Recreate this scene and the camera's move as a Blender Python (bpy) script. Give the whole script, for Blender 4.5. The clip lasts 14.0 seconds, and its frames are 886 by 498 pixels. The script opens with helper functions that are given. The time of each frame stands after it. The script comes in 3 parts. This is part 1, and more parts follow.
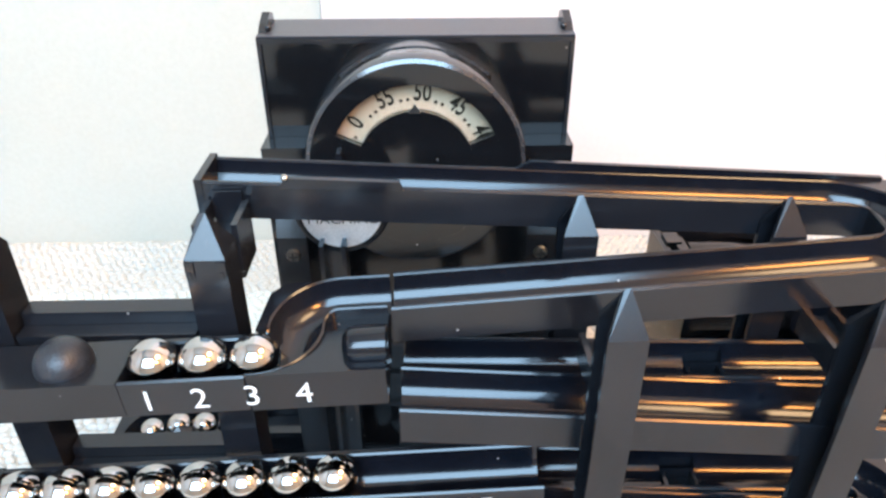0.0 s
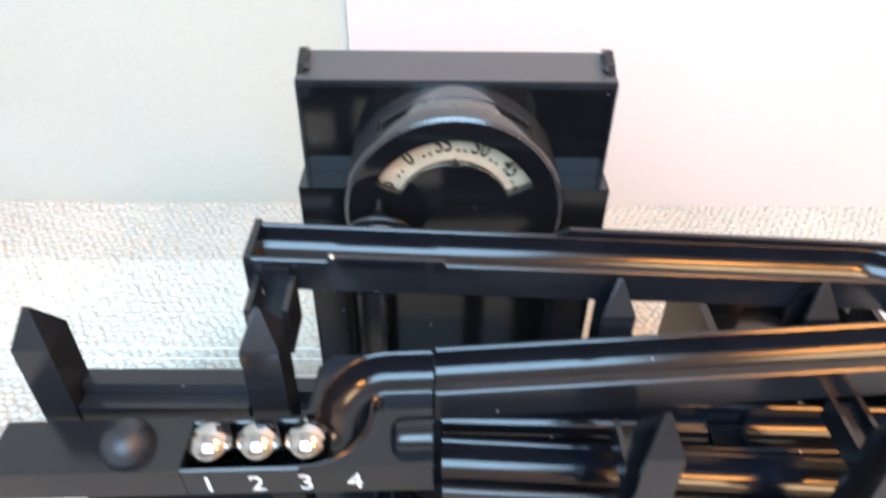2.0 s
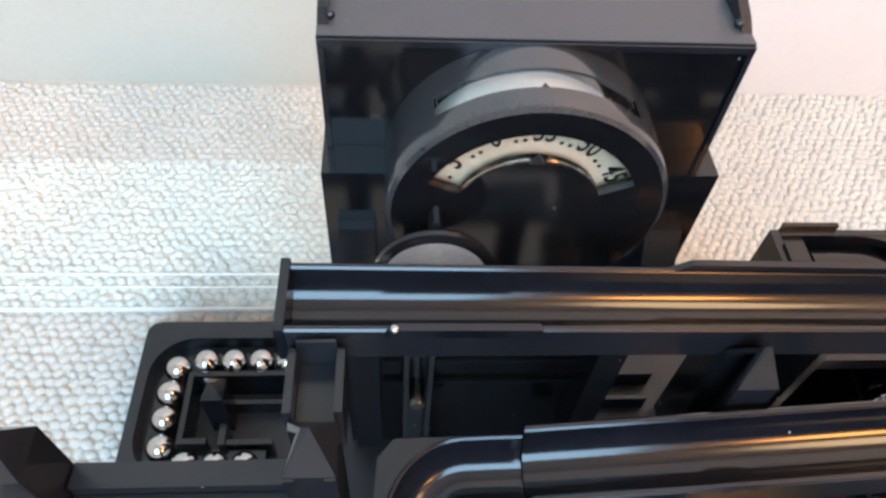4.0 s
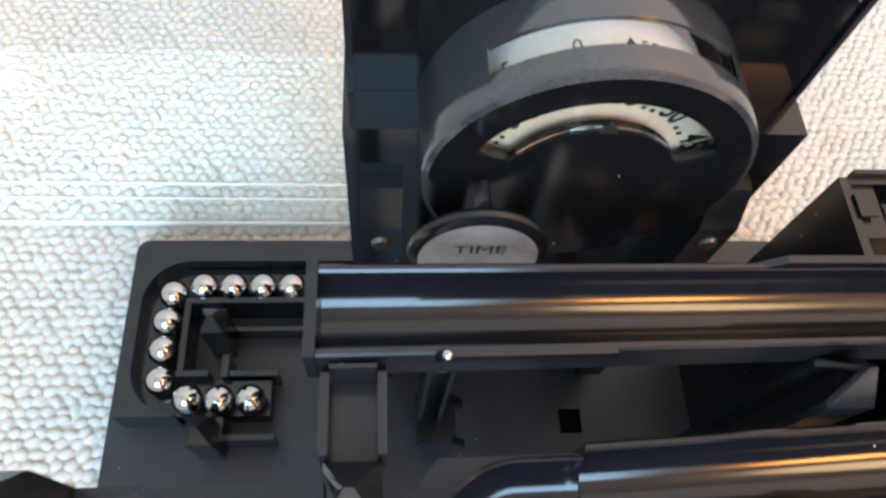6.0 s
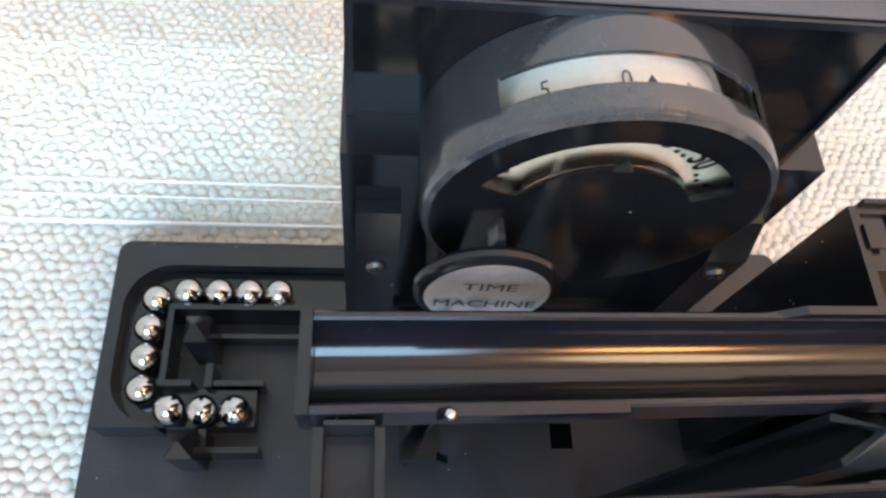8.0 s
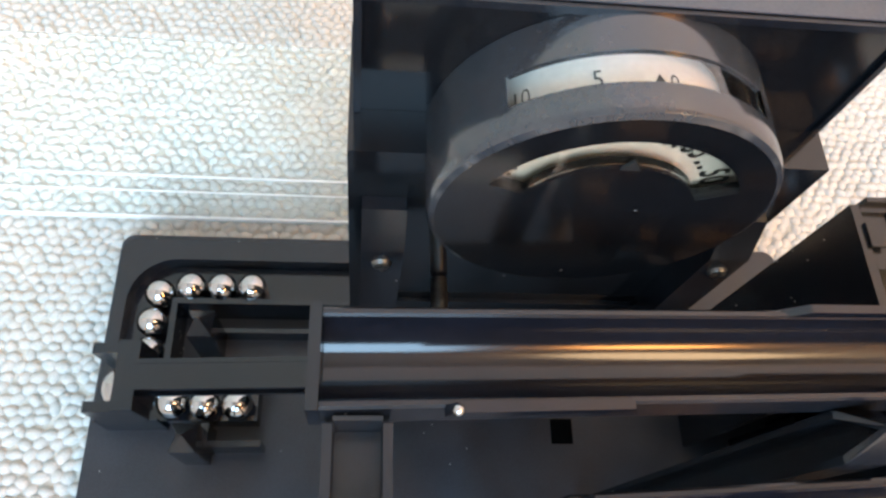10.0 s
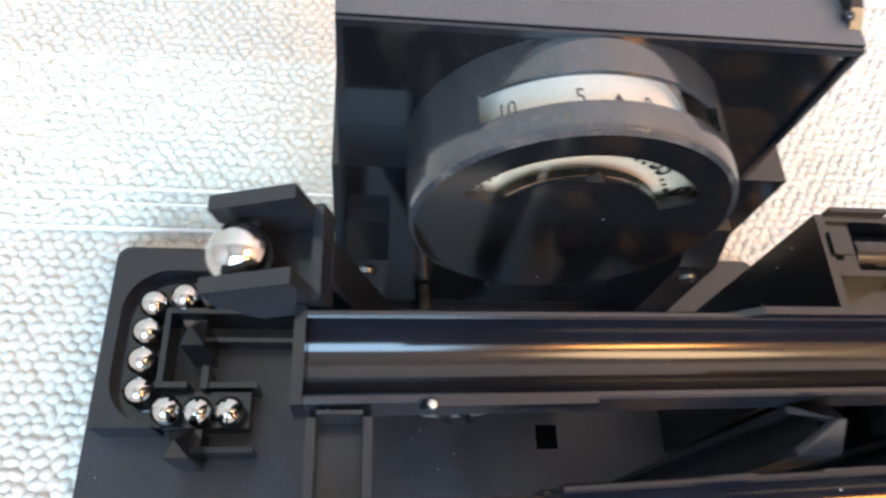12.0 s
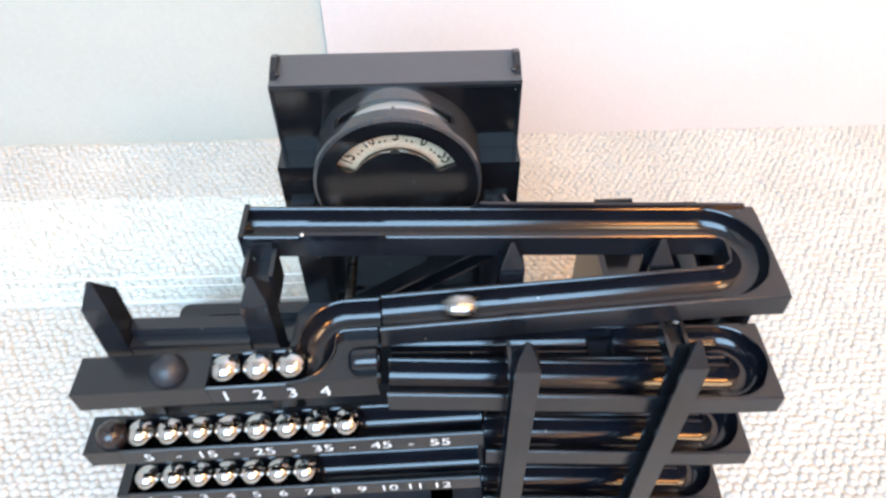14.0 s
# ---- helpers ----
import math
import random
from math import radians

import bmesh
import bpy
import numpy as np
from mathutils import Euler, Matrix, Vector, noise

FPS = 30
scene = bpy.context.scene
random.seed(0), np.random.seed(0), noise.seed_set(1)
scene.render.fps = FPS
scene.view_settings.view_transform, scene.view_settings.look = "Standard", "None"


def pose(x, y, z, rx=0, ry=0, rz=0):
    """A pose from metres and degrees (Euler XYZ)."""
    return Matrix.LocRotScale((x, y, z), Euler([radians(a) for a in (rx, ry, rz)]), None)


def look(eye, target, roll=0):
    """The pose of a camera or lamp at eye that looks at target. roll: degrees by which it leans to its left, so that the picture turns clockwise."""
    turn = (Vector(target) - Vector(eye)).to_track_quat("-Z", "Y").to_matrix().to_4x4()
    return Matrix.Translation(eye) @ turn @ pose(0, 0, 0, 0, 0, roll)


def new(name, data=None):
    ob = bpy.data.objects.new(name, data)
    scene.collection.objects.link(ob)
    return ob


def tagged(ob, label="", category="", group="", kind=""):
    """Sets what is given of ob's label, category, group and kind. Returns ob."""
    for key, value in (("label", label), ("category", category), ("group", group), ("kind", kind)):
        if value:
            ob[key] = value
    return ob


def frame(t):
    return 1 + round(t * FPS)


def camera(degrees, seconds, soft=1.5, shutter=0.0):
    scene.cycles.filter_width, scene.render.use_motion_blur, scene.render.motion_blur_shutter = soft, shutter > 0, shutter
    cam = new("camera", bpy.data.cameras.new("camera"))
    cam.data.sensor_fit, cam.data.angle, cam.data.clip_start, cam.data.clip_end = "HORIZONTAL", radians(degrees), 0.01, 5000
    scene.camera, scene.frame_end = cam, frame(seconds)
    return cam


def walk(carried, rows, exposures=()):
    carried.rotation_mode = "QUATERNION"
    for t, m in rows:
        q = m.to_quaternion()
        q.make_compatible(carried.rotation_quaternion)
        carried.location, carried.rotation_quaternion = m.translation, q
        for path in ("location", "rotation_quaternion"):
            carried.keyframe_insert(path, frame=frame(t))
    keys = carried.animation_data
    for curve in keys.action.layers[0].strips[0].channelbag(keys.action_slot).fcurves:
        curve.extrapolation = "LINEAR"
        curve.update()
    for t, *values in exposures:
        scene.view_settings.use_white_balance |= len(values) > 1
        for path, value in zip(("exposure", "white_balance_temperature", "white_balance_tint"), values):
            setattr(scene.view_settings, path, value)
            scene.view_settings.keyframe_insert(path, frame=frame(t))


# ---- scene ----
cam = camera(63.96, 14.0, soft=2.5, shutter=0.5)
EXPOSURES = [(0, 0.76, 9100, 10), (2, 0.62, 9000, 10), (4.5, 0.46, 9100, 10), (6, 0.60, 9100, 10), (11, 0.74, 9200, 10), (12.5, 0.90, 8900, 10), (13, 0.90, 8800, 10), (14, 0.62, 8700, 10)]
PATH = [
    (0, (-0.03057, -0.24995, 0.29449), (0.01000, 1.46327, -0.73664), -0.14),
    (0.5, (-0.03178, -0.25146, 0.30645), (0.00196, 1.43175, -0.77321), 0.21),
    (1, (-0.03352, -0.24623, 0.31574), (0.00635, 1.39040, -0.83312), 0.25),
    (1.5, (-0.03172, -0.24583, 0.31396), (-0.02162, 1.39012, -0.83650), -0.77),
    (2, (-0.04095, -0.22641, 0.33668), (-0.01798, 1.34100, -0.90537), 0.90),
    (2.2, (-0.04854, -0.21532, 0.34399), (-0.05360, 1.33470, -0.91990), 1.01),
    (4.3, (-0.07071, -0.14130, 0.33750), (0.07093, 1.01079, -1.29119), 5.44),
    (4.5, (-0.07179, -0.13666, 0.34185), (0.06120, 0.97998, -1.31207), 5.12),
    (5, (-0.07667, -0.11973, 0.33938), (0.06130, 0.92230, -1.36213), 6.87),
    (5.5, (-0.08084, -0.11621, 0.32967), (0.09868, 0.81969, -1.42870), 10.01),
    (6, (-0.08173, -0.10967, 0.32925), (0.09455, 0.77826, -1.45415), 10.03),
    (6.5, (-0.07938, -0.10006, 0.33014), (0.11902, 0.80585, -1.44186), 11.44),
    (7, (-0.07929, -0.09893, 0.32682), (0.11036, 0.78154, -1.45890), 11.79),
    (7.5, (-0.08345, -0.09670, 0.32734), (0.12585, 0.75347, -1.47082), 13.55),
    (8, (-0.08445, -0.09607, 0.32625), (0.13279, 0.75305, -1.47148), 14.21),
    (8.2, (-0.08493, -0.09573, 0.32579), (0.13470, 0.75103, -1.47275), 14.32),
    (10.3, (-0.08632, -0.09604, 0.32722), (0.13582, 0.73861, -1.47667), 15.03),
    (10.5, (-0.08623, -0.09661, 0.32721), (0.13605, 0.73914, -1.47615), 14.98),
    (11, (-0.08700, -0.09691, 0.32982), (0.13688, 0.75059, -1.46785), 15.02),
    (11.5, (-0.08736, -0.09665, 0.33141), (0.13816, 0.75480, -1.46420), 15.15),
    (12, (-0.08374, -0.10139, 0.33577), (0.15154, 0.76763, -1.45013), 15.00),
    (12.5, (-0.05651, -0.13589, 0.36316), (0.16092, 0.82907, -1.37511), 10.62),
    (12.8, (-0.04693, -0.16272, 0.37703), (0.06517, 0.92193, -1.29956), 3.58),
    (13, (-0.03760, -0.17916, 0.38143), (0.04115, 0.99892, -1.23286), 2.45),
    (13.4, (-0.01940, -0.21350, 0.38640), (0.05212, 1.04219, -1.16862), 1.23),
    (13.5, (-0.01675, -0.22127, 0.39221), (0.04023, 1.05560, -1.14609), 0.40),
    (14, (-0.01862, -0.26483, 0.40816), (0.00545, 1.09827, -1.05519), -0.80),
]
walk(cam, [(t, look(eye, target, roll)) for t, eye, target, roll in PATH], EXPOSURES)

# ---- light ----
world = bpy.data.worlds.new("daylight")
scene.world = world
world.use_nodes = True
sky = world.node_tree.nodes.new("ShaderNodeTexSky")
sky.sky_type, sky.sun_disc = "NISHITA", False
sky.sun_elevation, sky.sun_rotation = radians(38), radians(215)
world.node_tree.links.new(sky.outputs["Color"], world.node_tree.nodes["Background"].inputs["Color"])
world.node_tree.nodes["Background"].inputs["Strength"].default_value = 0.1


def area_lamp(name, eye, target, size, size_y, watts, colour):
    data = bpy.data.lights.new(name, "AREA")
    data.shape, data.size, data.size_y, data.energy, data.color = "RECTANGLE", size, size_y, watts, colour
    ob = new(name, data)
    ob.matrix_world = look(eye, target)
    return ob


LIFT = 0.012  # the machine's own zero lies this far above the carpet
WALL_Y = 0.262

# daylight in the window opening behind the camera, (the added ceiling fill and the wall lamp glow by themselves)
area_lamp("window_light", (-0.20, -1.46, 1.40), (-0.20, 0.0, 0.85), 1.40, 1.22, 74, (0.27, 0.555, 1.0))


# ---- materials ----
def nodes_of(name):
    m = bpy.data.materials.new(name)
    m.use_nodes = True
    return m, m.node_tree, m.node_tree.nodes["Principled BSDF"]


def textured(name, dark, light, rough, scale, bump=0.0, bump_scale=0.0, metal=0.0, spread=0.1, dust=0.0):
    """A surface whose colour, gloss and relief vary at two scales, in the object's own metres."""
    m, tree, bsdf = nodes_of(name)
    n, l = tree.nodes, tree.links
    place = n.new("ShaderNodeTexCoord")
    big, fine = n.new("ShaderNodeTexNoise"), n.new("ShaderNodeTexNoise")
    big.inputs["Scale"].default_value, big.inputs["Detail"].default_value = scale, 3
    fine.inputs["Scale"].default_value, fine.inputs["Detail"].default_value = (bump_scale or scale * 12), 2
    l.new(place.outputs["Object"], big.inputs["Vector"])
    l.new(place.outputs["Object"], fine.inputs["Vector"])
    both = n.new("ShaderNodeMath")
    both.operation = "ADD"
    l.new(big.outputs["Fac"], both.inputs[0])
    l.new(fine.outputs["Fac"], both.inputs[1])
    ramp = n.new("ShaderNodeMapRange")
    ramp.inputs["From Min"].default_value, ramp.inputs["From Max"].default_value = 0.7, 1.3
    l.new(both.outputs[0], ramp.inputs["Value"])
    mix = n.new("ShaderNodeMix")
    mix.data_type = "RGBA"
    mix.inputs["A"].default_value, mix.inputs["B"].default_value = (*dark, 1), (*light, 1)
    l.new(ramp.outputs["Result"], mix.inputs["Factor"])
    colour = mix.outputs["Result"]
    if dust:
        cells = n.new("ShaderNodeTexVoronoi")
        cells.inputs["Scale"].default_value = 260
        l.new(place.outputs["Object"], cells.inputs["Vector"])
        near, rare, speck = n.new("ShaderNodeMath"), n.new("ShaderNodeMath"), n.new("ShaderNodeMath")
        near.operation, rare.operation, speck.operation = "LESS_THAN", "GREATER_THAN", "MULTIPLY"
        near.inputs[1].default_value, rare.inputs[1].default_value = 0.08, 1 - dust
        pick = n.new("ShaderNodeSeparateColor")
        l.new(cells.outputs["Color"], pick.inputs["Color"])
        l.new(cells.outputs["Distance"], near.inputs[0])
        l.new(pick.outputs["Red"], rare.inputs[0])
        l.new(near.outputs[0], speck.inputs[0])
        l.new(rare.outputs[0], speck.inputs[1])
        lint = n.new("ShaderNodeMix")
        lint.data_type = "RGBA"
        lint.inputs["B"].default_value = (0.30, 0.29, 0.28, 1)
        l.new(speck.outputs[0], lint.inputs["Factor"])
        l.new(colour, lint.inputs["A"])
        colour = lint.outputs["Result"]
    l.new(colour, bsdf.inputs["Base Color"])
    gloss = n.new("ShaderNodeMapRange")
    gloss.inputs["To Min"].default_value, gloss.inputs["To Max"].default_value = rough - spread / 2, rough + spread / 2
    l.new(big.outputs["Fac"], gloss.inputs["Value"])
    l.new(gloss.outputs["Result"], bsdf.inputs["Roughness"])
    bsdf.inputs["Metallic"].default_value = metal
    if bump:
        relief = n.new("ShaderNodeBump")
        relief.inputs["Strength"].default_value, relief.inputs["Distance"].default_value = bump, 0.0005
        l.new(fine.outputs["Fac"], relief.inputs["Height"])
        l.new(relief.outputs["Normal"], bsdf.inputs["Normal"])
    return m


GLOSSY = textured("glossy_black_plastic", (0.0030, 0.0037, 0.0058), (0.0058, 0.0072, 0.0112), 0.15, 40, 0.0, 500, spread=0.06, dust=0.04)
SATIN = textured("satin_black_plastic", (0.0046, 0.0054, 0.0072), (0.0092, 0.0105, 0.0138), 0.20, 40, 0.0, 900, spread=0.08, dust=0.05)
GRAINED = textured("grained_black_plastic", (0.0090, 0.0108, 0.0148), (0.018, 0.0215, 0.0285), 0.38, 60, 0.35, 1600, spread=0.1, dust=0.05)
LACQUER = textured("lacquered_black_plastic", (0.003, 0.0032, 0.004), (0.006, 0.0064, 0.0075), 0.11, 30, 0.0, 500, spread=0.04, dust=0.05)
CAP = textured("glossy_smoked_acrylic", (0.020, 0.022, 0.025), (0.030, 0.032, 0.036), 0.15, 20, 0.0, 700, spread=0.06, dust=0.06)
CAP.node_tree.nodes["Principled BSDF"].inputs["IOR"].default_value = 1.75
MATTE = textured("matte_black_plastic", (0.0054, 0.0064, 0.0086), (0.0115, 0.0133, 0.0172), 0.22, 30, 0.0, 1500, spread=0.1, dust=0.05)
LID = textured("grey_matte_plastic", (0.048, 0.049, 0.055), (0.066, 0.067, 0.075), 0.42, 25, 0.1, 1500, spread=0.1)
STEEL = textured("polished_steel", (0.46, 0.45, 0.44), (0.56, 0.55, 0.54), 0.07, 90, 0.0, 900, metal=1.0, spread=0.05)
ZINC = textured("screw_zinc", (0.08, 0.08, 0.08), (0.20, 0.20, 0.19), 0.30, 300, 0.2, 2500, metal=1.0)
KNOB = textured("knob_black", (0.010, 0.008, 0.008), (0.030, 0.018, 0.016), 0.26, 80, 0.05, 900)
PAPER = textured("cream_dial_paper", (0.60, 0.555, 0.49), (0.70, 0.655, 0.59), 0.55, 60, 0.05, 900)
# near-black that stands in for the shade inside openings
HOLE_SHADE = textured("black_hole_shade", (0.0008, 0.0008, 0.0009), (0.0014, 0.0014, 0.0015), 0.9, 200)
HOLE_SHADE.node_tree.nodes["Principled BSDF"].inputs["Specular IOR Level"].default_value = 0.05
INK = textured("black_ink", (0.008, 0.008, 0.008), (0.015, 0.015, 0.015), 0.5, 200)
WHITE_INK = textured("white_ink", (0.60, 0.60, 0.58), (0.80, 0.80, 0.78), 0.5, 400)
FOIL = textured("silver_foil_label", (0.42, 0.45, 0.49), (0.58, 0.61, 0.65), 0.32, 120, 0.15, 1200, metal=0.7)
CARPET = textured("cream_wool_loop", (0.46, 0.437, 0.395), (0.57, 0.546, 0.50), 0.95, 14, 0.3, 1400)
CARPET_BACK = textured("carpet_backing", (0.46, 0.43, 0.37), (0.56, 0.53, 0.47), 0.95, 40, 0.5, 900)
PLASTER_PINK = textured("pinkish_white_paint", (0.575, 0.52, 0.495), (0.61, 0.555, 0.53), 0.45, 5, 0.05, 300)
PLASTER_CREAM = textured("cream_white_paint", (0.47, 0.462, 0.405), (0.505, 0.497, 0.44), 0.42, 5, 0.05, 300)
ROOM = textured("room_paint", (0.46, 0.44, 0.41), (0.54, 0.52, 0.49), 0.7, 3, 0.1, 200)


def clear_material(name, colour, rough):
    m, tree, bsdf = nodes_of(name)
    bsdf.inputs["Base Color"].default_value = (*colour, 1)
    bsdf.inputs["Roughness"].default_value = rough
    bsdf.inputs["Transmission Weight"].default_value = 1.0
    bsdf.inputs["IOR"].default_value = 1.49
    return m


SMOKED = clear_material("amber_acrylic", (0.60, 0.48, 0.38), 0.0)
SCUFFED = clear_material("scuffed_acrylic", (0.80, 0.79, 0.76), 0.45)
SCUFFED.node_tree.nodes["Principled BSDF"].inputs["Transmission Weight"].default_value = 0.35
ACRYLIC = clear_material("clear_acrylic", (0.98, 0.98, 0.95), 0.03)
THIN_SHEET = clear_material("thin_clear_sheet", (0.91, 0.91, 0.885), 0.04)
THIN_SHEET.node_tree.nodes["Principled BSDF"].inputs["IOR"].default_value = 1.18


def glow(name, colour, strength):
    m, tree, bsdf = nodes_of(name)
    bsdf.inputs["Base Color"].default_value = (0.8, 0.75, 0.7, 1)
    bsdf.inputs["Emission Color"].default_value = (*colour, 1)
    bsdf.inputs["Emission Strength"].default_value = strength
    return m


CEILING_GLOW = glow("ceiling_fill_glow", (1.0, 0.78, 0.56), 9.0)
AMBER_GLOW = glow("amber_shade_glow", (1.0, 0.44, 0.14), 34.0)


# ---- mesh helpers ----
def part(name, bm, material, parent=None, label="", smooth=False, bevel=0.0):
    """Links a bmesh as one mesh object under a thing or a part."""
    if bevel:
        edges = [e for e in bm.edges if len(e.link_faces) == 2 and e.calc_face_angle(0) > radians(40)]
        bmesh.ops.bevel(bm, geom=edges, offset=bevel, segments=2, profile=0.6, affect="EDGES", clamp_overlap=True)
    bmesh.ops.recalc_face_normals(bm, faces=bm.faces)
    me = bpy.data.meshes.new(name)
    bm.to_mesh(me)
    bm.free()
    me.materials.append(material)
    if smooth:
        me.shade_smooth()
        me.set_sharp_from_angle(angle=radians(35))
    if material is GLOSSY:
        me.materials.append(MATTE)
    ob = new(name, me)
    ob.parent = parent
    if label:
        tagged(ob, label)
    return ob


def box(bm, x0, x1, y0, y1, z0, z1):
    v = [bm.verts.new((x, y, z)) for x in (x0, x1) for y in (y0, y1) for z in (z0, z1)]
    for f in ((0, 1, 3, 2), (4, 6, 7, 5), (0, 4, 5, 1), (2, 3, 7, 6), (0, 2, 6, 4), (1, 5, 7, 3)):
        bm.faces.new([v[i] for i in f])
    return v


def boxes(*rows):
    bm = bmesh.new()
    for r in rows:
        box(bm, *r)
    return bm


def prism(bm, outline, y0, y1):
    """An outline in x and z, drawn out from y0 to y1."""
    a = [bm.verts.new((x, y0, z)) for x, z in outline]
    b = [bm.verts.new((x, y1, z)) for x, z in outline]
    bm.faces.new(a)
    bm.faces.new(b[::-1])
    for i in range(len(a)):
        j = (i + 1) % len(a)
        bm.faces.new((a[j], a[i], b[i], b[j]))


def slab(bm, outline, z0, z1):
    """An outline in x and y, drawn out from z0 to z1."""
    a = [bm.verts.new((x, y, z0)) for x, y in outline]
    b = [bm.verts.new((x, y, z1)) for x, y in outline]
    bm.faces.new(a[::-1])
    bm.faces.new(b)
    for i in range(len(a)):
        j = (i + 1) % len(a)
        bm.faces.new((a[i], a[j], b[j], b[i]))


def lathe_y(bm, profile, cx, cz, steps=72, a0=0.0, a1=360.0, caps=False):
    """Turns rows of (radius, y) round an axis along y. Angles in degrees from straight up, growing to the left."""
    full = a1 - a0 >= 359.9
    n = steps if full else steps + 1
    rings = []
    for r, y in profile:
        if r < 1e-6:
            rings.append([bm.verts.new((cx, y, cz))] * n)
        else:
            rings.append([bm.verts.new((cx - r * math.sin(radians(a0 + (a1 - a0) * i / steps)), y, cz + r * math.cos(radians(a0 + (a1 - a0) * i / steps)))) for i in range(n)])
    for p, q in zip(rings, rings[1:]):
        for i in range(steps):
            j = (i + 1) % n
            face = []
            for v in (p[i], p[j], q[j], q[i]):
                if v not in face:
                    face.append(v)
            if len(face) > 2:
                bm.faces.new(face)
    if caps and not full:
        for k in (0, -1):
            bm.faces.new([r[k] for r in rings])


def trough(bm, samples, wi=0.0072, depth=0.0088, height=0.011, steps=12, gap=None):
    """A channel swept along samples of (x, y, z, normal x, normal y, outer left, outer right)."""
    rings, c = [], 0.0005
    for x, y, z, nx, ny, ol, orr in samples:
        pts = [(-ol, -height), (-ol, -c), (c - ol, 0), (-wi - c, 0)]
        pts += [(-wi * math.cos(math.pi * i / steps), -c - (depth - c) * math.sin(math.pi * i / steps) ** 0.85) for i in range(steps + 1)]
        pts += [(wi + c, 0), (orr - c, 0), (orr, -c), (orr, -height)]
        rings.append([bm.verts.new((x + u * nx, y + u * ny, z + v)) for u, v in pts])
    m = len(rings[0])
    for k, (p, q) in enumerate(zip(rings, rings[1:])):
        for i in range(m):
            j = (i + 1) % m
            if k == gap and 4 < i < 3 + steps:
                continue
            f = bm.faces.new((p[i], p[j], q[j], q[i]))
            if i in (0, 1, 2, m - 4, m - 3, m - 2, m - 1):
                f.material_index = 1
    for r in (rings[0], rings[-1]):
        bm.faces.new(r).material_index = 1


def text_bm(words, size, squeeze=1.0, bold=0.0):
    """Flat letters in x and z, centred, facing -y."""
    cu = bpy.data.curves.new("letters", "FONT")
    cu.body, cu.size, cu.align_x, cu.align_y, cu.extrude, cu.resolution_u = words, size, "CENTER", "CENTER", 0.0, 3
    cu.offset = bold
    ob = new("letters", cu)
    me = bpy.data.meshes.new_from_object(ob.evaluated_get(bpy.context.evaluated_depsgraph_get()))
    bpy.data.objects.remove(ob)
    bm = bmesh.new()
    bm.from_mesh(me)
    bpy.data.meshes.remove(me)
    bmesh.ops.transform(bm, matrix=Matrix.Diagonal((squeeze, 1, 1, 1)), verts=bm.verts)
    bmesh.ops.transform(bm, matrix=pose(0, 0, 0, 90), verts=bm.verts)
    return bm


def letters(name, words, size, at, parent, material, turn=None, squeeze=1.0, bold=0.0):
    bm = text_bm(words, size, squeeze, bold)
    if turn is not None:
        bmesh.ops.transform(bm, matrix=turn, verts=bm.verts)
    bmesh.ops.translate(bm, vec=at, verts=bm.verts)
    me = bpy.data.meshes.new(name)
    bm.to_mesh(me)
    bm.free()
    me.materials.append(material)
    ob = new(name, me)
    ob.parent = parent
    return ob


def structure(name, bm, material, label, category, smooth=False):
    return tagged(part(name, bm, material, smooth=smooth), label, category, kind="structure")


# ---- the room ----
X0, X1, Y0, Y1, TOP = -1.3, 1.9, -1.5, WALL_Y, 2.3
floor = structure("floor", boxes((X0, X1, Y0, Y1, -0.05, -0.0021)), CARPET_BACK, "cream woven carpet backing under the wool loops", "floor")
structure("wall_north", boxes((X0, -0.1038, Y1, Y1 + 0.1, -0.003, TOP)), PLASTER_CREAM, "cream white painted wall panel behind the machine", "wall")
structure("wall_north_panel", boxes((-0.103, X1, Y1 - 0.003, Y1 + 0.1, -0.003, TOP)), PLASTER_PINK, "pinkish white painted panel beside a narrow joint", "wall")
structure("wall_west", boxes((X0 - 0.1, X0, Y0, Y1, -0.003, TOP)), ROOM, "plain pale painted side wall", "wall")
structure("wall_east", boxes((X1, X1 + 0.1, Y0, Y1, -0.003, TOP)), ROOM, "plain pale painted side wall", "wall")
structure("wall_south", boxes((X0, -0.92, Y0 - 0.1, Y0, -0.003, TOP), (0.52, X1, Y0 - 0.1, Y0, -0.003, TOP), (-0.92, 0.52, Y0 - 0.1, Y0, -0.003, 0.74), (-0.92, 0.52, Y0 - 0.1, Y0, 2.06, TOP)), ROOM, "pale painted wall with a window opening", "wall")
structure("ceiling", boxes((X0, X1, Y0, Y1, TOP, TOP + 0.1)), ROOM, "plain pale ceiling", "ceiling")


